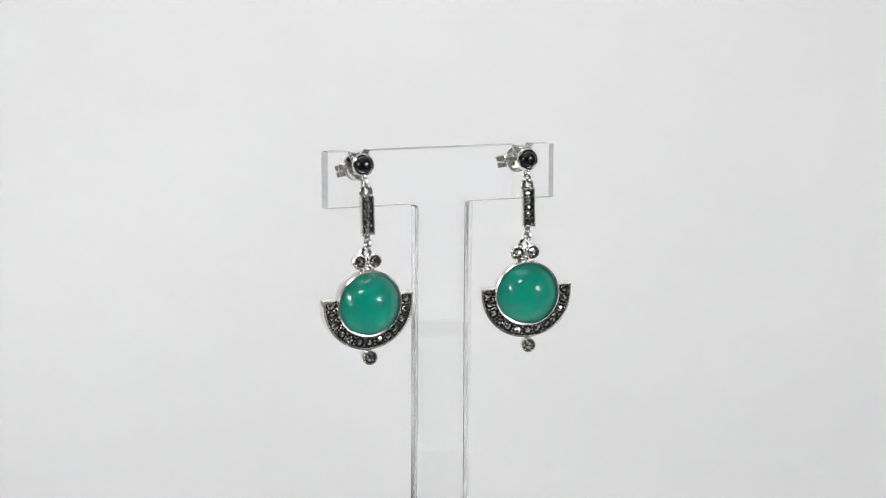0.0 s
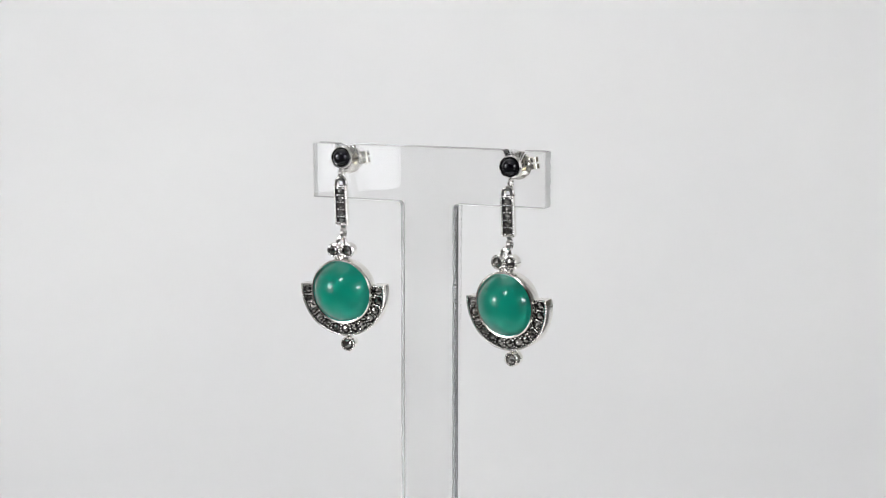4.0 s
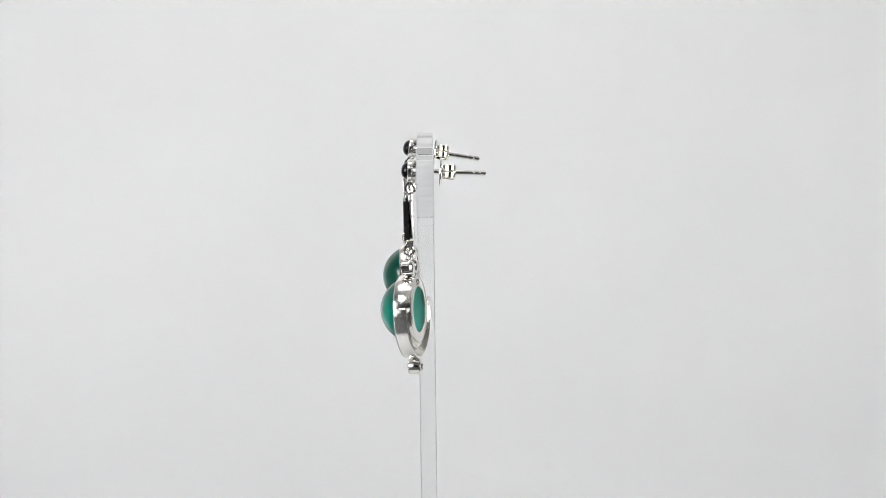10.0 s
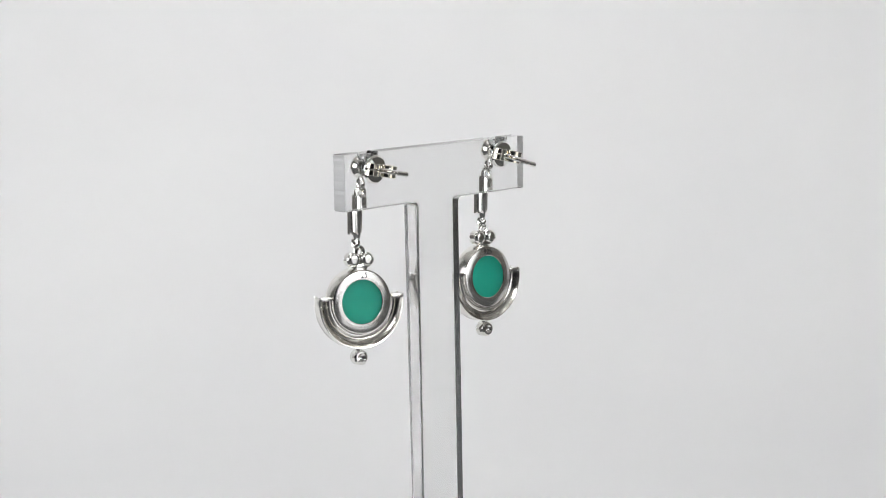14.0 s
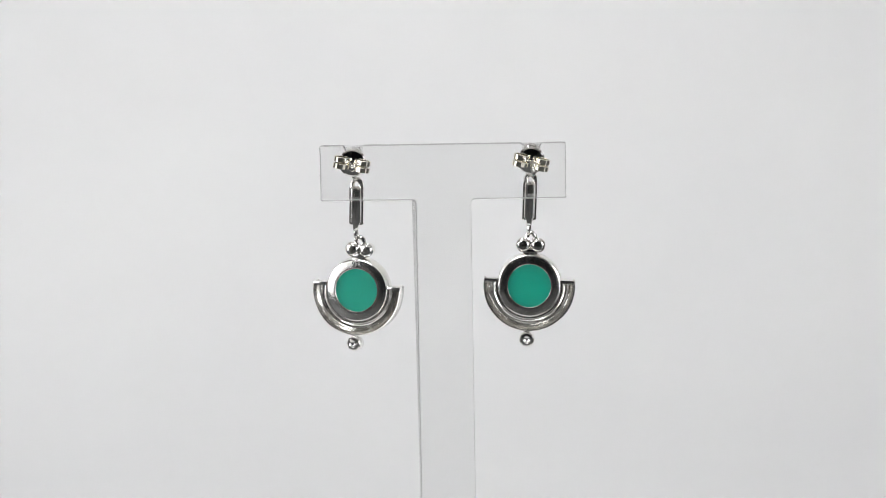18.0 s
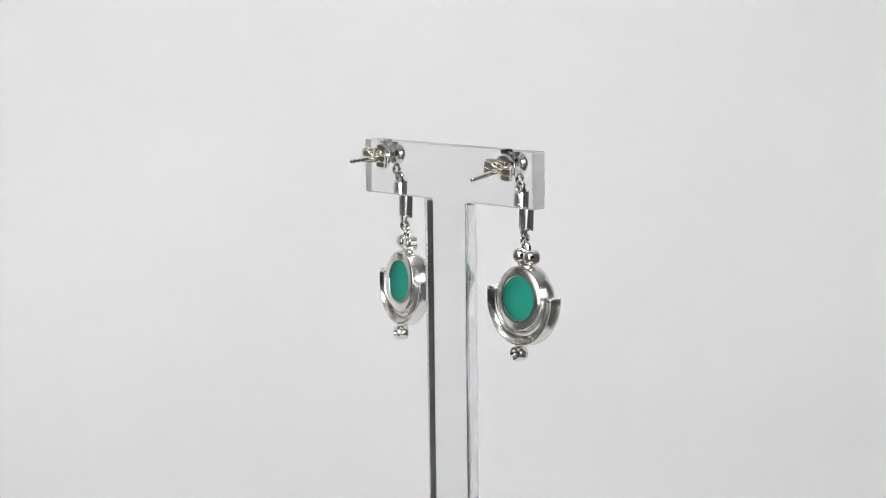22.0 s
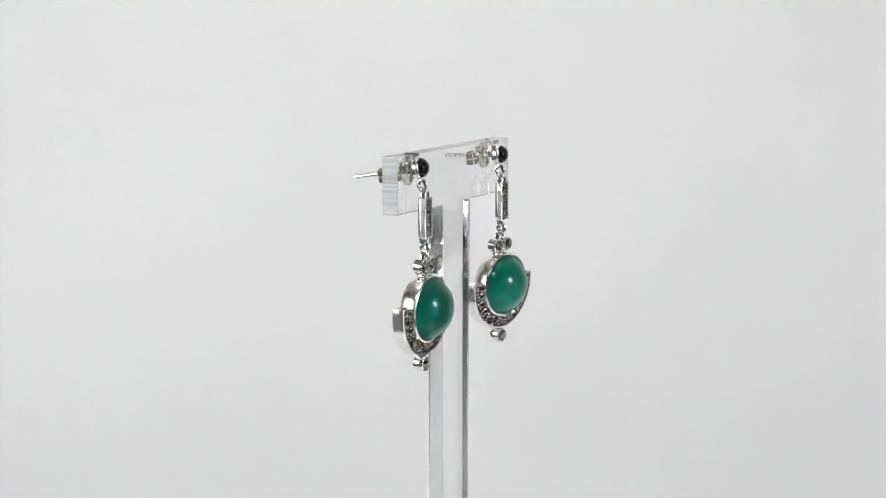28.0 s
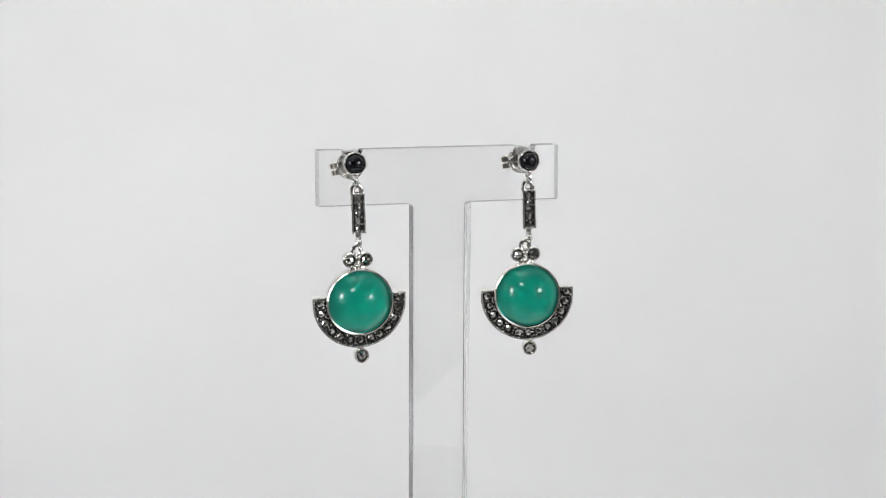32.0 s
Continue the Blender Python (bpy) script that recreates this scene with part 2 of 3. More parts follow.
# ---- the lamps round the stand, whose faces show in the rail and the silver ----
def softbox(eye, w, h, face, label, legs=()):
    lamp = new("softbox")
    bm = bmesh.new()
    block(bm, -w / 2 - 0.006, w / 2 + 0.006, -h / 2 - 0.006, h / 2 + 0.006, 0.003, 0.03, 0.003)
    ob = part("housing", mesh_of("housing", bm, HOUSING, scale=1.0), None, lamp, "black lamp housing")
    bm = bmesh.new()
    block(bm, -w / 2, w / 2, -h / 2, h / 2, -0.004, 0.002, 0.001, 1)
    part("diffuser", mesh_of("diffuser", bm, face, scale=1.0), None, lamp, "glowing white diffuser")
    lamp.matrix_basis = look(eye, CENTRE)
    for x, y, top in legs:
        bm = bmesh.new()
        block(bm, x - 0.006, x + 0.006, y - 0.006, y + 0.006, 0.0, top, 0.002, 1)
        block(bm, x - 0.03, x + 0.03, y - 0.03, y + 0.03, 0.0, 0.006, 0.002, 1)
        bm.transform(lamp.matrix_basis.inverted())
        part("leg", mesh_of("leg", bm, HOUSING, scale=1.0), None, lamp, "black lamp leg")
    return tagged(lamp, label, "lamp", group="soft lamps round the stand")


softbox((-0.41, -0.228, 0.205), 0.41, 0.27, DIFFUSER, "soft lamp with a glowing white face on two legs", ((-0.347, -0.378, 0.1), (-0.507, -0.098, 0.1)))
softbox((0.365, -0.310, 0.205), 0.43, 0.27, DIFFUSER, "soft lamp with a glowing white face on two legs", ((0.485, -0.200, 0.1), (0.277, -0.445, 0.1)))
softbox((-0.16, -0.36, 0.465), 0.24, 0.18, DIFFUSER_DIM, "small soft lamp raised on two legs before the stand", ((-0.25, -0.375, 0.47), (-0.08, -0.385, 0.47)))


softbox((-0.302, -0.196, 0.080), 0.16, 0.062, LOW_GLOW, "low slim lamp with a bright white face on two short legs", ((-0.34, -0.145, 0.05), (-0.285, -0.235, 0.05)))
# no lamp: unseen glowing panel, added so the turning rail reflects something pale
softbox((0.255, -0.235, 0.054), 0.12, 0.098, RAIL_FILL, "dim glowing panel added to brighten the rail's reflection")


# Unseen reflector, added to carry the panel's reflection further down the stem.
def fill_card(x, y, turn):
    bm = bmesh.new()
    block(bm, -0.065, 0.065, -0.075, 0.075, 0.0, 0.0008)
    card = tagged(new("fill_card", mesh_of("fill_card", bm, SWEEP, smooth=False, scale=1.0)), "unseen white card added to lengthen the glowing panel's reflection", "card")
    card.matrix_basis = pose(x, y, 0.0002, 0, 0, turn)


fill_card(0.190, -0.176, 47)


def ceiling_light(x, y, z, w, d):
    """A flat panel under the top of the tent."""
    lamp = new("ceiling_light")
    bm = bmesh.new()
    block(bm, -w / 2 - 0.008, w / 2 + 0.008, -d / 2 - 0.008, d / 2 + 0.008, -0.006, 0.0, 0.002, 1)
    part("frame", mesh_of("frame", bm, TENT, scale=1.0), None, lamp, "white panel frame")
    bm = bmesh.new()
    block(bm, -w / 2, w / 2, -d / 2, d / 2, -0.010, -0.0062, 0.001, 1)
    part("diffuser", mesh_of("diffuser", bm, CEILING_GLOW, scale=1.0), None, lamp, "glowing white diffuser")
    lamp.location = (x, y, z)
    return tagged(lamp, "flat white glowing lamp panel under the tent top", "lamp")


ceiling_light(-0.07, 0.0, 0.604, 0.33, 0.24)


# ---- the clear stand ----
def turntable():
    """A round plate on a low hub, on which the stand turns."""
    plate = new("turntable")
    bm = bmesh.new()
    lathe(bm, [(0, -6.0), (80.5, -6.0), (82, -5.4), (82, -4.4), (81, -3.8), (0, -3.8)], 128)
    bmesh.ops.rotate(bm, verts=bm.verts, cent=(0, 0, 0), matrix=Matrix.Rotation(radians(-90), 3, "X"))
    part("plate", bm, PLATE, plate, "round white plate")
    bm = bmesh.new()
    lathe(bm, [(0, -3.8), (40, -3.8), (42, -2.1), (0, -2.1)], 64)
    bmesh.ops.rotate(bm, verts=bm.verts, cent=(0, 0, 0), matrix=Matrix.Rotation(radians(-90), 3, "X"))
    part("hub", bm, HOUSING, plate, "black hub under the plate")
    return tagged(plate, "round white turntable carrying the clear earring stand", "turntable")


def notch(cx, top):
    """Outline of a slot in the rail's top edge, from its left lip to its right lip."""
    left = [(-1.75, 0.0), (-1.62, -0.12), (-1.2, -1.05), (-0.72, -2.0), (-0.62, -2.5)]
    arc = [(0.62 * math.sin(radians(a)), -2.5 - 0.5 * math.cos(radians(a))) for a in (-60, -30, 0, 30, 60)]
    return [(cx + x, top + z) for x, z in left + arc + [(-x, z) for x, z in left[::-1]]]


def corner(cx, cz, r, a0, a1, n=5):
    return [(cx + r * math.cos(radians(a0 + (a1 - a0) * i / (n - 1))), cz + r * math.sin(radians(a0 + (a1 - a0) * i / (n - 1)))) for i in range(n)]


NOTCH_L, NOTCH_R = -14.95, 15.05          # from the middle of the rail
RAIL = (20.75, 2.35, -6.95)               # half width, top and bottom of the rail
STEM = 4.68
THICK = 2.75


def chamfered(bm, outline, y0, y1, c, end_x):
    """A plate with its outline's edges broken by c; the ends beyond end_x get the sawn surface."""
    n = len(outline)
    inner = []
    for i in range(n):
        (ax, az), (bx, bz), (cx, cz) = outline[i - 1], outline[i], outline[(i + 1) % n]
        d1, d2 = Vector((bx - ax, bz - az)).normalized(), Vector((cx - bx, cz - bz)).normalized()
        n1, n2 = Vector((d1.y, -d1.x)), Vector((d2.y, -d2.x))
        m = (n1 + n2).normalized()
        k = c / max(0.4, m.dot(n1))
        inner.append((bx + m.x * k, bz + m.y * k))
    loops = [[bm.verts.new((x, y, z)) for x, z in line] for line, y in ((inner, y0), (outline, y0 + c), (outline, y1 - c), (inner, y1))]
    for k, (a, b) in enumerate(zip(loops, loops[1:])):
        for i in range(n):
            j = (i + 1) % n
            f = bm.faces.new((a[i], b[i], b[j], a[j]))
            if k == 1:
                sides, level = (outline[i][0], outline[j][0]), outline[i][1] == outline[j][1]
                rim = min(abs(x) for x in sides)
                f.material_index = 2 if rim > end_x else 0 if level and rim > STEM + 0.5 else 1
            else:
                f.material_index = 3 if min(outline[i][1], outline[j][1]) > STUD_Z - 6.0 + RAIL[2] - 0.1 else 2
    caps = [bm.faces.new(loops[0]), bm.faces.new(loops[-1][::-1])]
    bmesh.ops.triangulate(bm, faces=caps)


def sawn(x, z0, z1, rnd):
    """The uneven saw marks of a rail's end, from z0 to z1."""
    out, z, way = [], z0, 1 if z1 > z0 else -1
    while abs(z1 - z) > 0.7:
        z += way * rnd.uniform(0.25, 0.6)
        out.append((x - math.copysign(rnd.choice((0.0, 0.03, 0.06, 0.1)), x), z))
    return out


def earring_stand():
    stand = new("earring_stand")
    rnd = random.Random(12)
    w, top, low = RAIL
    base = 8.9 - STUD_Z
    out = corner(-w + 0.3, top - 0.3, 0.3, 180, 90, 4) + notch(NOTCH_L, top) + notch(NOTCH_R, top)
    out += corner(w - 0.3, top - 0.3, 0.3, 90, 0, 4) + sawn(w, top - 0.3, low + 0.3, rnd) + corner(w - 0.3, low + 0.3, 0.3, 0, -90, 4)
    out += corner(STEM + 0.7, low - 0.7, 0.7, 90, 180)
    out += [(STEM, base), (-STEM, base)]
    out += corner(-STEM - 0.7, low - 0.7, 0.7, 0, 90)
    out += corner(-w + 0.3, low + 0.3, 0.3, -90, -180, 4) + sawn(-w, low + 0.3, top - 0.3, rnd)
    bm = bmesh.new()
    chamfered(bm, [(x, z + STUD_Z - 6.0) for x, z in out], -THICK / 2, THICK / 2, 0.09, RAIL[0] - 0.28)
    part("t_panel", bm, [ACRYLIC, ACRYLIC_CUT, ACRYLIC_END, ACRYLIC_GLINT], stand, "clear acrylic T-shaped panel with two slots", m=at(0, -1.2, 0, 0.25, 0.6, 0), smooth=False)
    bm = bmesh.new()
    block(bm, -22, 22, -17, 17, 0, 2.9, 0.4)
    part("foot", bm, ACRYLIC, stand, "clear acrylic foot plate", smooth=False)
    return tagged(stand, "clear acrylic T-shaped earring stand holding two drop earrings", "jewellery stand")


# ---- earring pieces ----
def marcasite_mesh():
    """A rose-cut stone, one unit wide, pointing to -y."""
    bm = bmesh.new()
    low = [bm.verts.new((0.5 * math.sin(math.pi * i / 3), 0, 0.5 * math.cos(math.pi * i / 3))) for i in range(6)]
    mid = [bm.verts.new((0.30 * math.sin(math.pi * (i + 0.5) / 3), -0.24, 0.30 * math.cos(math.pi * (i + 0.5) / 3))) for i in range(6)]
    tip = bm.verts.new((0, -0.36, 0))
    for i in range(6):
        j = (i + 1) % 6
        bm.faces.new((low[i], low[j], mid[i]))
        bm.faces.new((mid[i], low[j], mid[j]))
        bm.faces.new((mid[i], mid[j], tip))
    bm.faces.new(low)
    return mesh_of("marcasite", bm, MARCASITE, smooth=False)


STONE = marcasite_mesh()


def marcasites(parent, places, rnd):
    for x, y, z, size in places:
        tilt = at(x, y, z, rnd.uniform(-28, 28), rnd.uniform(0, 60), rnd.uniform(-28, 28))
        part("marcasite", STONE, None, parent, m=tilt @ Matrix.Scale(size, 4))


def arc_cut(r, cut):
    return math.acos(max(-1, min(1, cut / r)))


def fan_section(bm, profile, cut, steps=72, slots=None):
    """A closed section of (radius, y) carried round below the level line z = cut."""
    rings = []
    for s in range(steps + 1):
        row = []
        for r, y in profile:
            e = arc_cut(r, cut)
            a = e + (2 * math.pi - 2 * e) * s / steps
            row.append(bm.verts.new((r * math.sin(a), y, r * math.cos(a))))
        rings.append(row)
    n = len(profile)
    for a, b in zip(rings, rings[1:]):
        for k in range(n):
            f = bm.faces.new((a[k], b[k], b[(k + 1) % n], a[(k + 1) % n]))
            if slots:
                f.material_index = slots[k]
    bm.faces.new(rings[0])
    bm.faces.new(rings[-1][::-1])


def pendant(ear, m, rnd):
    bm = bmesh.new()
    cut = 1.05
    fan_section(bm, [(5.52, -0.6), (5.5, -1.75), (7.42, -1.75), (7.5, -2.05), (7.8, -2.05), (7.86, -1.9), (7.84, -0.06), (7.74, 0.02), (7.6, 0.0), (7.42, -0.25), (7.1, -0.75), (6.7, -0.95), (6.4, -0.85), (6.25, -0.45), (6.05, -0.32), (5.85, -0.42), (5.7, -0.6)], cut,
                slots=[0, 1, 1, 0, 0, 0, 0, 0, 2, 2, 2, 2, 2, 0, 0, 0, 0])
    for x0, x1 in ((-7.72, -5.5), (5.5, 7.72)):
        block(bm, x0, x1, -0.9, 0.08, cut - 0.62, cut + 0.01, 0.06, 2)
    bm.verts.ensure_lookup_table()
    body = part("fan_frame", bm, [SILVER_RIM, OXIDE, SILVER_CAST], ear, "silver fan-shaped frame, hollow at the back", m=m)

    bm = bmesh.new()
    lathe(bm, [(3.68, 0.05), (3.78, 0.13), (5.1, 0.13), (5.32, 0.0), (5.5, -0.6), (5.64, -1.5), (5.64, -2.3), (5.56, -2.66), (5.36, -2.84), (5.16, -2.76), (5.06, -2.45), (5.06, -0.5), (3.68, -0.45)], 96, closed=True,
          slots=[1, 1, 1, 0, 0, 0, 0, 0, 0, 0, 0, 0, 1])
    part("bezel", bm, [SILVER_RIM, SILVER_BACK], body, "polished silver bezel, brushed at the back")

    bm = bmesh.new()
    rad, h = 5.05, 3.68
    big = (rad * rad + h * h) / (2 * h)
    prof = [(0, -0.22), (4.7, -0.22), (rad, -0.45), (rad, -2.5)]
    a0 = math.asin(rad / big)
    prof += [(big * math.sin(a0 * (1 - i / 22)), -2.5 - h + big - big * math.cos(a0 * (1 - i / 22))) for i in range(1, 22)] + [(0, -2.5 - h)]
    lathe(bm, prof, 80, slots=[1, 1] + [0] * (len(prof) - 3))
    part("cabochon", bm, [GREEN, GREEN_BACK], body, "domed round green agate cabochon")

    # two collets over the bezel, the loop, and the drop below the fan
    for sx in (-1, 1):
        bm = bmesh.new()
        c = (sx * 1.27, 0.0, 6.95)
        lathe(bm, [(0, 0.03), (0.4, 0.03), (0.78, 0.01), (1.0, -0.14), (1.25, -0.5), (1.25, -1.75), (1.12, -1.92), (0.9, -1.9), (0.8, -1.72), (0, -1.72)], 32, c, slots=[2] * 3 + [0] * 5 + [1])
        for i in range(14):
            a = 2 * math.pi * i / 14
            bead(bm, (c[0] + 1.01 * math.sin(a), -1.94, c[2] + 1.01 * math.cos(a)), 0.19)
        part("collet", bm, [SILVER, OXIDE, SILVER_BACK], body, "round silver collet with beaded rim")
        marcasites(body, [(c[0], -1.7, c[2], 1.8)], rnd)
    bm = bmesh.new()
    block(bm, -1.3, 1.3, -1.6, -0.35, 5.35, 6.35, 0.25)
    bead(bm, (0, -1.55, 6.2), 0.42, 2)
    bead(bm, (-0.5, -1.6, 5.85), 0.3)
    bead(bm, (0.5, -1.6, 5.85), 0.3)
    part("bridge", bm, SILVER, body)
    bm = bmesh.new()
    tube(bm, ring_points((0, -1.0, 8.25), 0.68, "xz", 28, 0, 360, 1.2), 0.4, 10, True)
    part("loop", bm, SILVER, body, "small silver loop")

    bm = bmesh.new()
    tube(bm, [(0.12, -1.0, -7.5), (0.22, -1.0, -8.4)], [0.6, 0.5], 14)
    part("neck", bm, SILVER, body)
    bm = bmesh.new()
    c = (0.15, 0, -9.3)
    lathe(bm, [(0, -0.4), (0.3, -0.34), (0.62, -0.1), (0.72, 0.0), (1.0, -0.02), (1.22, -0.2), (1.3, -0.6), (1.3, -1.75), (1.18, -1.95), (0.95, -1.93), (0.88, -1.75), (0, -1.75)], 32, c, slots=[0] * 10 + [1])
    for i in range(14):
        a = 2 * math.pi * i / 14
        bead(bm, (c[0] + 1.07 * math.sin(a), -1.97, c[2] + 1.07 * math.cos(a)), 0.2)
    part("drop", bm, [SILVER, OXIDE], body, "round silver drop with beaded rim")
    marcasites(body, [(0.15, -1.73, -9.3, 1.95)], rnd)

    # stones of the fan
    places, grains, count = [], [], 13
    mid = 6.57
    e = arc_cut(mid, cut)
    for i in range(count):
        a = e + (2 * math.pi - 2 * e) * (i + 0.5) / count
        places.append((mid * math.sin(a), -1.72, mid * math.cos(a), 1.62 + rnd.uniform(-0.14, 0.08)))
        for k in (-0.5, 0.5) if i else (0.5,):
            b = a + k * (2 * math.pi - 2 * e) / count
            if k > 0 and i == count - 1:
                continue
            for dr in (-0.52, 0.0, 0.52):
                grains.append(((mid + dr + rnd.uniform(-0.08, 0.08)) * math.sin(b), -1.98, (mid + dr) * math.cos(b), 0.23 if dr else 0.19))
    marcasites(body, places, rnd)
    bm = bmesh.new()
    for x, y, z, r in grains:
        bead(bm, (x, y, z), r)
    for i in range(count):
        a = e + (2 * math.pi - 2 * e) * (i + 0.5) / count
        for dr in (-0.72, 0.72):
            for da in (-0.07, 0.07):
                bead(bm, ((mid + dr) * math.sin(a + da), -1.88, (mid + dr) * math.cos(a + da)), 0.17)
    part("grain_setting", bm, SILVER_GRAIN, body, "tiny silver grains holding the stones")
    bm = bmesh.new()
    e = arc_cut(7.74, cut)
    n = 64
    for i in range(n):
        a = e + (2 * math.pi - 2 * e) * i / (n - 1)
        bead(bm, (7.66 * math.sin(a), -2.05, 7.66 * math.cos(a)), 0.22)
    for sx in (-1, 1):
        for i in range(7):
            bead(bm, (sx * (5.85 + 0.31 * i), -2.0, cut - 0.12), 0.17)
    part("milgrain", bm, SILVER_GRAIN, body, "beaded silver edge of the fan")

    # hallmark at the back of the bezel
    cu = bpy.data.curves.new("hallmark", "FONT")
    cu.body, cu.size, cu.extrude, cu.align_x, cu.align_y = "925", 1.3 * MM, 0.02 * MM, "CENTER", "CENTER"
    cu.offset = 0.015 * MM
    mark = new("hallmark", cu)
    dg = bpy.context.evaluated_depsgraph_get()
    me = bpy.data.meshes.new_from_object(mark.evaluated_get(dg))
    bpy.data.objects.remove(mark)
    me.materials.clear()
    me.materials.append(STAMP)
    part("hallmark", me, None, body, "stamped mark 925", m=at(0, 0.14, 4.42, 90, 0, 180))
    return body


def bar_link(ear, m, rnd):
    bm = bmesh.new()
    hw, z0, z1 = 1.18, -3.6, 3.05
    plate = [(-hw, z1), (-hw, z0 + 0.3), (-hw + 0.3, z0), (hw - 0.3, z0), (hw, z0 + 0.3), (hw, z1)]
    prism(bm, plate, -0.35, 0.12)
    rib = [(-0.9, 0.1), (-0.9, 0.55), (-0.74, 0.84), (-0.42, 0.95), (0.42, 0.95), (0.74, 0.84), (0.9, 0.55), (0.9, 0.1)]
    rows = [[bm.verts.new((x * w, 0.1 + (y - 0.1) * d, z)) for x, y in rib] for z, w, d in ((z1 + 0.1, 0.8, 0.6), (z1 - 0.4, 1.0, 1.0), (z0 + 0.5, 1.0, 1.0), (z0 + 0.05, 0.62, 0.95), (z0 - 0.8, 0.5, 0.8), (z0 - 1.1, 0.35, 0.5))]
    for u, v in zip(rows, rows[1:]):
        for i in range(len(rib) - 1):
            bm.faces.new((u[i], u[i + 1], v[i + 1], v[i])).material_index = 1
    bm.faces.new(rows[0])
    bm.faces.new(rows[-1])
    for sx in (-1, 1):
        block(bm, min(sx * hw, sx * (hw - 0.26)), max(sx * hw, sx * (hw - 0.26)), -0.66, -0.3, z0, z1, 0.06, 1)
    block(bm, -hw, hw, -0.66, -0.3, z0, z0 + 0.26, 0.06, 1)
    block(bm, -hw, hw, -0.66, -0.3, z1 - 0.26, z1, 0.06, 1)
    body = part("bar_link", bm, [SILVER_RIM, SILVER_SATIN], ear, "slim silver bar set with a row of marcasites", m=m)
    bm = bmesh.new()
    block(bm, -hw + 0.27, hw - 0.27, -0.42, -0.36, z0 + 0.27, z1 - 0.27)
    part("channel", bm, OXIDE, body, "blackened silver channel")
    n = 5
    marcasites(body, [(0, -0.42, z0 + 0.3 + (z1 - z0 - 0.6) * (i + 0.5) / n, 1.3 + rnd.uniform(-0.05, 0.08)) for i in range(n)], rnd)
    bm = bmesh.new()
    for i in range(n + 1):
        z = z0 + 0.3 + (z1 - z0 - 0.6) * i / n
        for x in (-0.5, 0.0, 0.5):
            if 0 < i < n or x:
                bead(bm, (x, -0.66, max(z0 + 0.4, min(z1 - 0.4, z))), 0.22 if x else 0.17)
    part("grain_setting", bm, SILVER_GRAIN, body, "tiny silver grains holding the stones")
    bm = bmesh.new()
    for i in range(17):
        for sx in (-1, 1):
            bead(bm, (sx * (hw - 0.19), -0.68, z0 + 0.14 + (z1 - z0 - 0.28) * i / 16), 0.21)
    for i in range(5):
        for z in (z0 + 0.12, z1 - 0.12):
            bead(bm, (-0.7 + 0.35 * i, -0.68, z), 0.15)
    part("milgrain", bm, SILVER_GRAIN, body, "beaded silver edges of the bar")
    bm = bmesh.new()
    pts = [(-0.74, 0.0, z1 - 0.15)] + ring_points((0, 0, z1 + 0.4), 0.74, "xz", 15, 180, 0, 1.15) + [(0.74, 0.0, z1 - 0.15)]
    tube(bm, pts, 0.44, 10)
    part("bail", bm, SILVER, body, "arched silver bail")
    bm = bmesh.new()
    tube(bm, [(0, 0.1, z0 + 0.3), (0, 0.1, z0 - 0.5), (0, 0.05, z0 - 1.0)], [0.62, 0.52, 0.34], 12)
    tube(bm, ring_points((0, 0.0, z0 - 1.45), 0.62, "yz", 24, 0, 360, 1.15), 0.4, 10, True)
    part("hook_ring", bm, SILVER, body, "silver ring at the end of the bar")
    return body


def stud(ear, m, rnd):
    bm = bmesh.new()
    lathe(bm, [(0, 1.0), (1.45, 1.0), (1.7, 0.8), (1.86, 0.3), (1.9, -0.15), (1.84, -0.4), (1.66, -0.52), (1.5, -0.42), (1.4, -0.1), (0, 0.0)], 48)
    body = part("stud", bm, SILVER, ear, "round silver stud bezel", m=m)
    bm = bmesh.new()
    rad, h = 1.42, 1.1
    lathe(bm, [(0, 0.05), (rad, 0.0), (rad, -0.36)] + [(rad * q, -0.36 - h * (1 - q ** 2.6) ** 0.6) for q in (0.985, 0.95, 0.9, 0.82, 0.73, 0.63, 0.53, 0.43, 0.33, 0.22, 0.11)] + [(0, -0.36 - h)], 48)
    part("black_stone", bm, ONYX, body, "small domed black onyx")
    bm = bmesh.new()
    tube(bm, [(0, 0.9, 0), (0, 9.75, 0), (0, 9.9, 0), (0, 10.1, 0), (0, 10.25, 0), (0, 10.7, 0), (0, 10.85, 0), (0, 11.05, 0), (0, 11.2, 0), (0, 11.9, 0), (0, 12.1, 0)], [0.42, 0.42, 0.32, 0.32, 0.42, 0.42, 0.32, 0.32, 0.42, 0.42, 0.25], 14)
    part("post", bm, SILVER, body, "straight silver ear post")
    bm = bmesh.new()
    tube(bm, ring_points((0, 0.1, -2.72), 0.64, "yz", 24, 0, 360, 1.15), 0.36, 10, True)
    part("loop", bm, SILVER, body, "small silver loop")
    return body


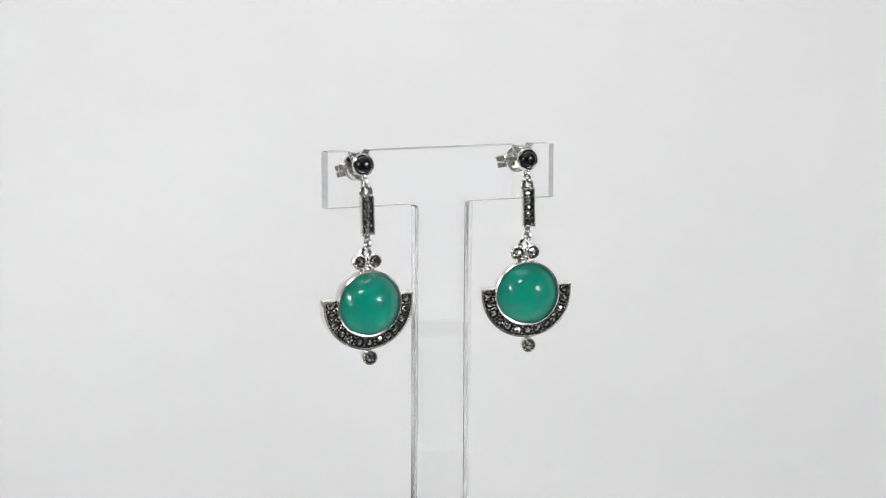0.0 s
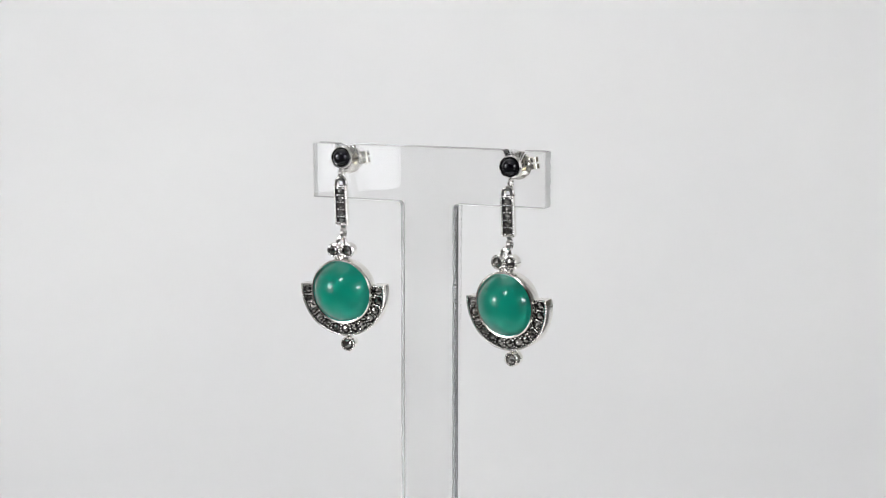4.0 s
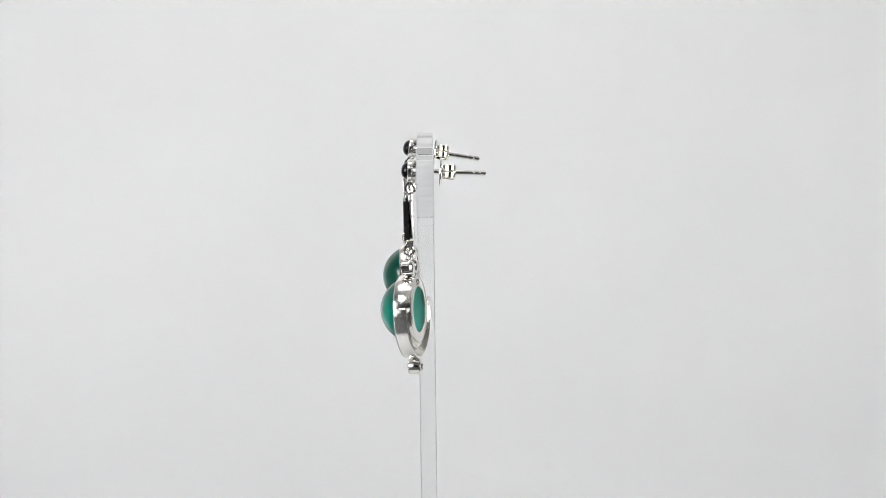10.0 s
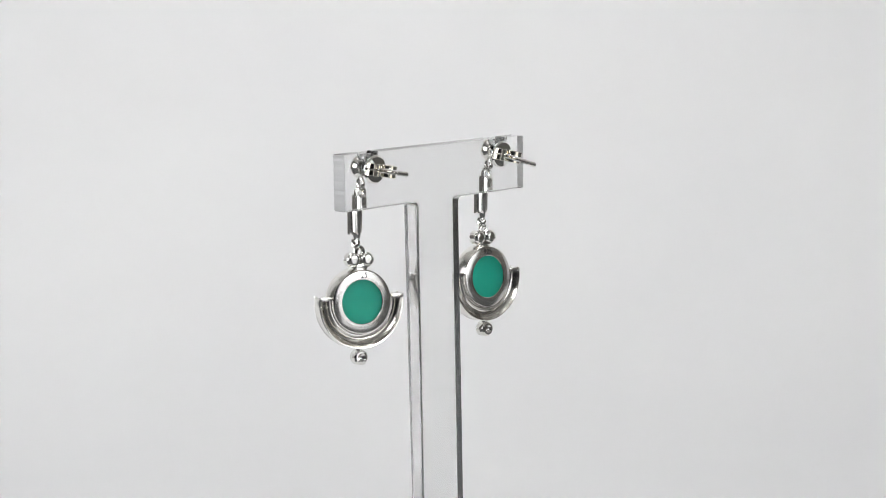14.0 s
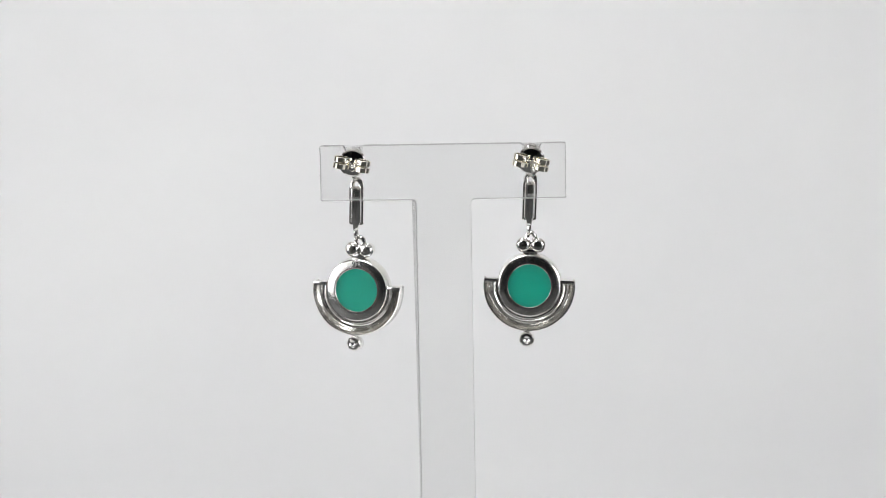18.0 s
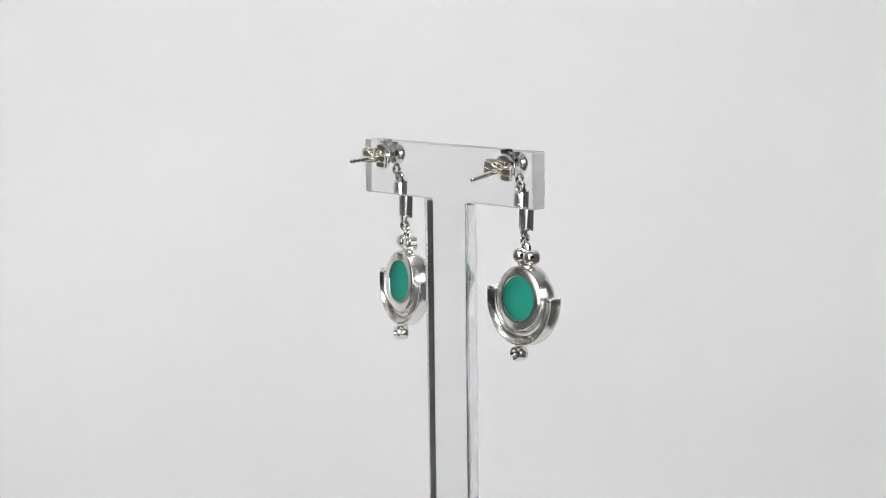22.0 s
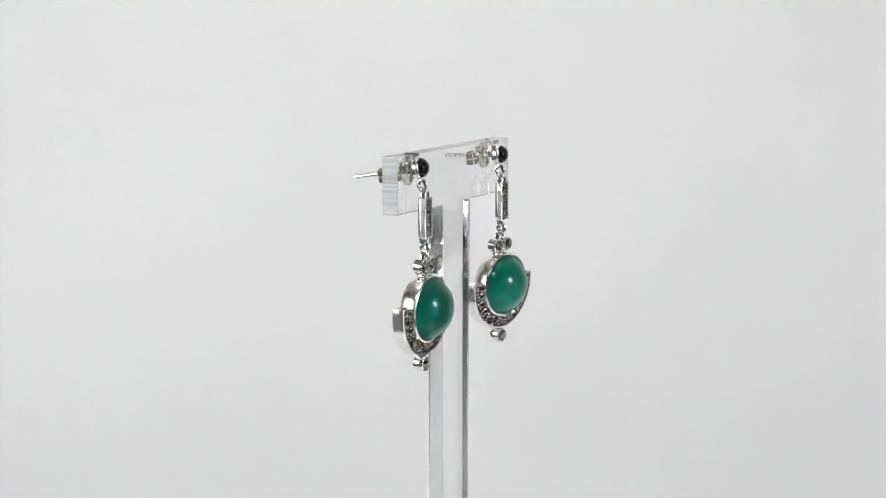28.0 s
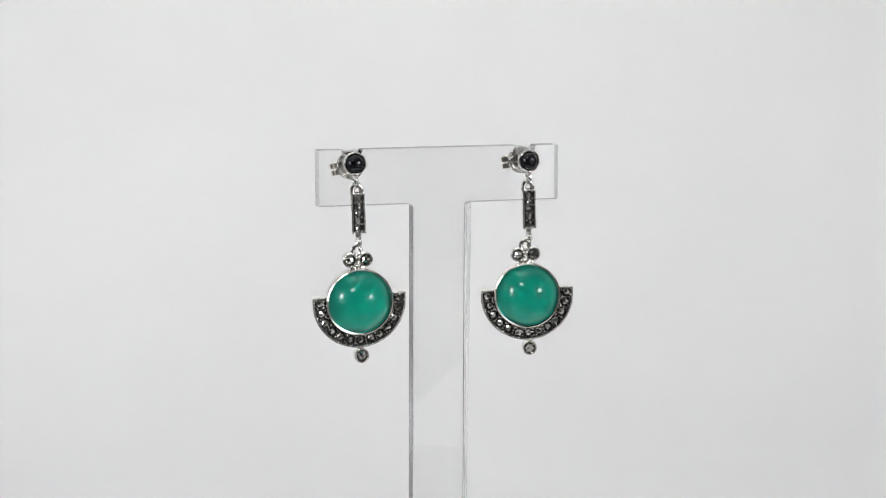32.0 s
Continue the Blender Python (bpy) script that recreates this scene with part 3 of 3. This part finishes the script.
def scroll(bm, sx, z0, z1):
    """One rolled wing of the clutch, from the disc outwards and back to the post."""
    path = [(0.35, 0.3), (1.2, 0.32), (2.05, 0.5), (2.7, 0.9), (2.98, 1.42), (2.85, 1.95), (2.35, 2.32), (1.65, 2.36), (1.05, 2.08), (0.65, 1.75), (0.5, 1.4)]
    th = 0.16
    rows = []
    for i, (x, y) in enumerate(path):
        ax, ay = path[max(0, i - 1)]
        bx, by = path[min(len(path) - 1, i + 1)]
        d = math.hypot(bx - ax, by - ay)
        nx, ny = -(by - ay) / d * th, (bx - ax) / d * th
        rows.append([bm.verts.new((sx * (x + s * nx), y + s * ny, z)) for s, z in ((-1, z0), (1, z0), (1, z1), (-1, z1))])
    for a, b in zip(rows, rows[1:]):
        for k in range(4):
            bm.faces.new((a[k], b[k], b[(k + 1) % 4], a[(k + 1) % 4]))
    bm.faces.new(rows[0])
    bm.faces.new(rows[-1][::-1])


def clutch(ear, m):
    bm = bmesh.new()
    lathe(bm, [(0.45, 0.1), (0.45, 0.35), (1.2, 0.25), (2.0, 0.12), (2.28, -0.12), (2.34, -0.02), (2.3, 0.12), (2.05, 0.34), (1.2, 0.48), (0.5, 0.6)], 40, closed=True)
    body = part("clutch", bm, SILVER, ear, "silver butterfly clutch on the ear post", m=m)
    for sx in (-1, 1):
        bm = bmesh.new()
        scroll(bm, sx, -1.0, -0.14)
        scroll(bm, sx, 0.14, 1.0)
        bmesh.ops.bevel(bm, geom=bm.edges[:], offset=0.05, segments=1, affect="EDGES")
        part("scroll", bm, SILVER_WARM, body, "rolled silver wing of the clutch")
    return body


def drop_earring(x, y, z, stud_turn, clutch_pose, bar_pose, pendant_pose, label, seed):
    rnd = random.Random(seed)
    ear = new("drop_earring")
    stud(ear, at(0, 0, 0, *stud_turn), rnd)
    clutch(ear, at(*clutch_pose))
    bar_link(ear, at(*bar_pose), rnd)
    pendant(ear, at(*pendant_pose), rnd)
    tagged(ear, label, "earring", group="pair of drop earrings")
    return ear, (x, y, z + STUD_Z)


TURNTABLE = turntable()
STAND = earring_stand()
LABEL = "silver drop earring, green agate, black stud"
LEFT, LEFT_AT = drop_earring(-15.62, -4.6, 0.33, (-9.5, 0, 0.8), (0.1, 4.1, -0.65, -6, -12, 0), (0.22, -0.7, -7.75, 1, -1.5, 0), (0.32, 0.95, -22.5, 3.6, -1.8, -2.2), LABEL + ", hanging straight", 3)
RIGHT, RIGHT_AT = drop_earring(14.38, -4.6, -0.32, (-2.5, 0, 2.0), (0.0, 4.8, -0.2, -3, -10, 0), (-0.2, -0.43, -7.75, 1, -1.5, -3), (-0.08, 1.12, -22.5, 3.6, -2.2, -14.2), LABEL + ", turned aside", 8)
STAND_AT = (-1.67, -0.65, 6.0)


# small unevenness of the turntable: seconds and degrees ahead of an even turn
UNEVEN = [(0, 0.0), (1, 0.0), (2, -0.3), (3, -0.48), (4.5, -0.25), (6, 0.17), (7, 0.34), (8.5, 0.12), (10.5, 0.33), (12, -0.17), (13, -0.6), (14.5, -0.58),
          (16.5, -0.43), (18, 0.42), (19.5, 0.97), (20.5, 0.86), (22, 0.12), (23.5, -0.28), (25, -0.34), (27.5, -0.13), (29, 0.12), (30.5, -0.13), (32, -0.55)]


def angle(t):
    """How far the turntable has come, degrees."""
    for (t0, a0), (t1, a1) in zip(UNEVEN, UNEVEN[1:]):
        if t0 <= t <= t1:
            u = (t - t0) / (t1 - t0)
            return 25.07 - 11.4946 * t + a0 + (a1 - a0) * u * u * (3 - 2 * u)


def motions():
    times = [i * 0.5 for i in range(65)]
    for thing, (x, y, z) in ((TURNTABLE, (0, 0, 0)), (STAND, STAND_AT), (LEFT, LEFT_AT), (RIGHT, RIGHT_AT)):
        walk(thing, [(t, pose(0, 0, 0, 0, 0, angle(t)) @ pose(x * MM, y * MM, z * MM)) for t in times])


motions()
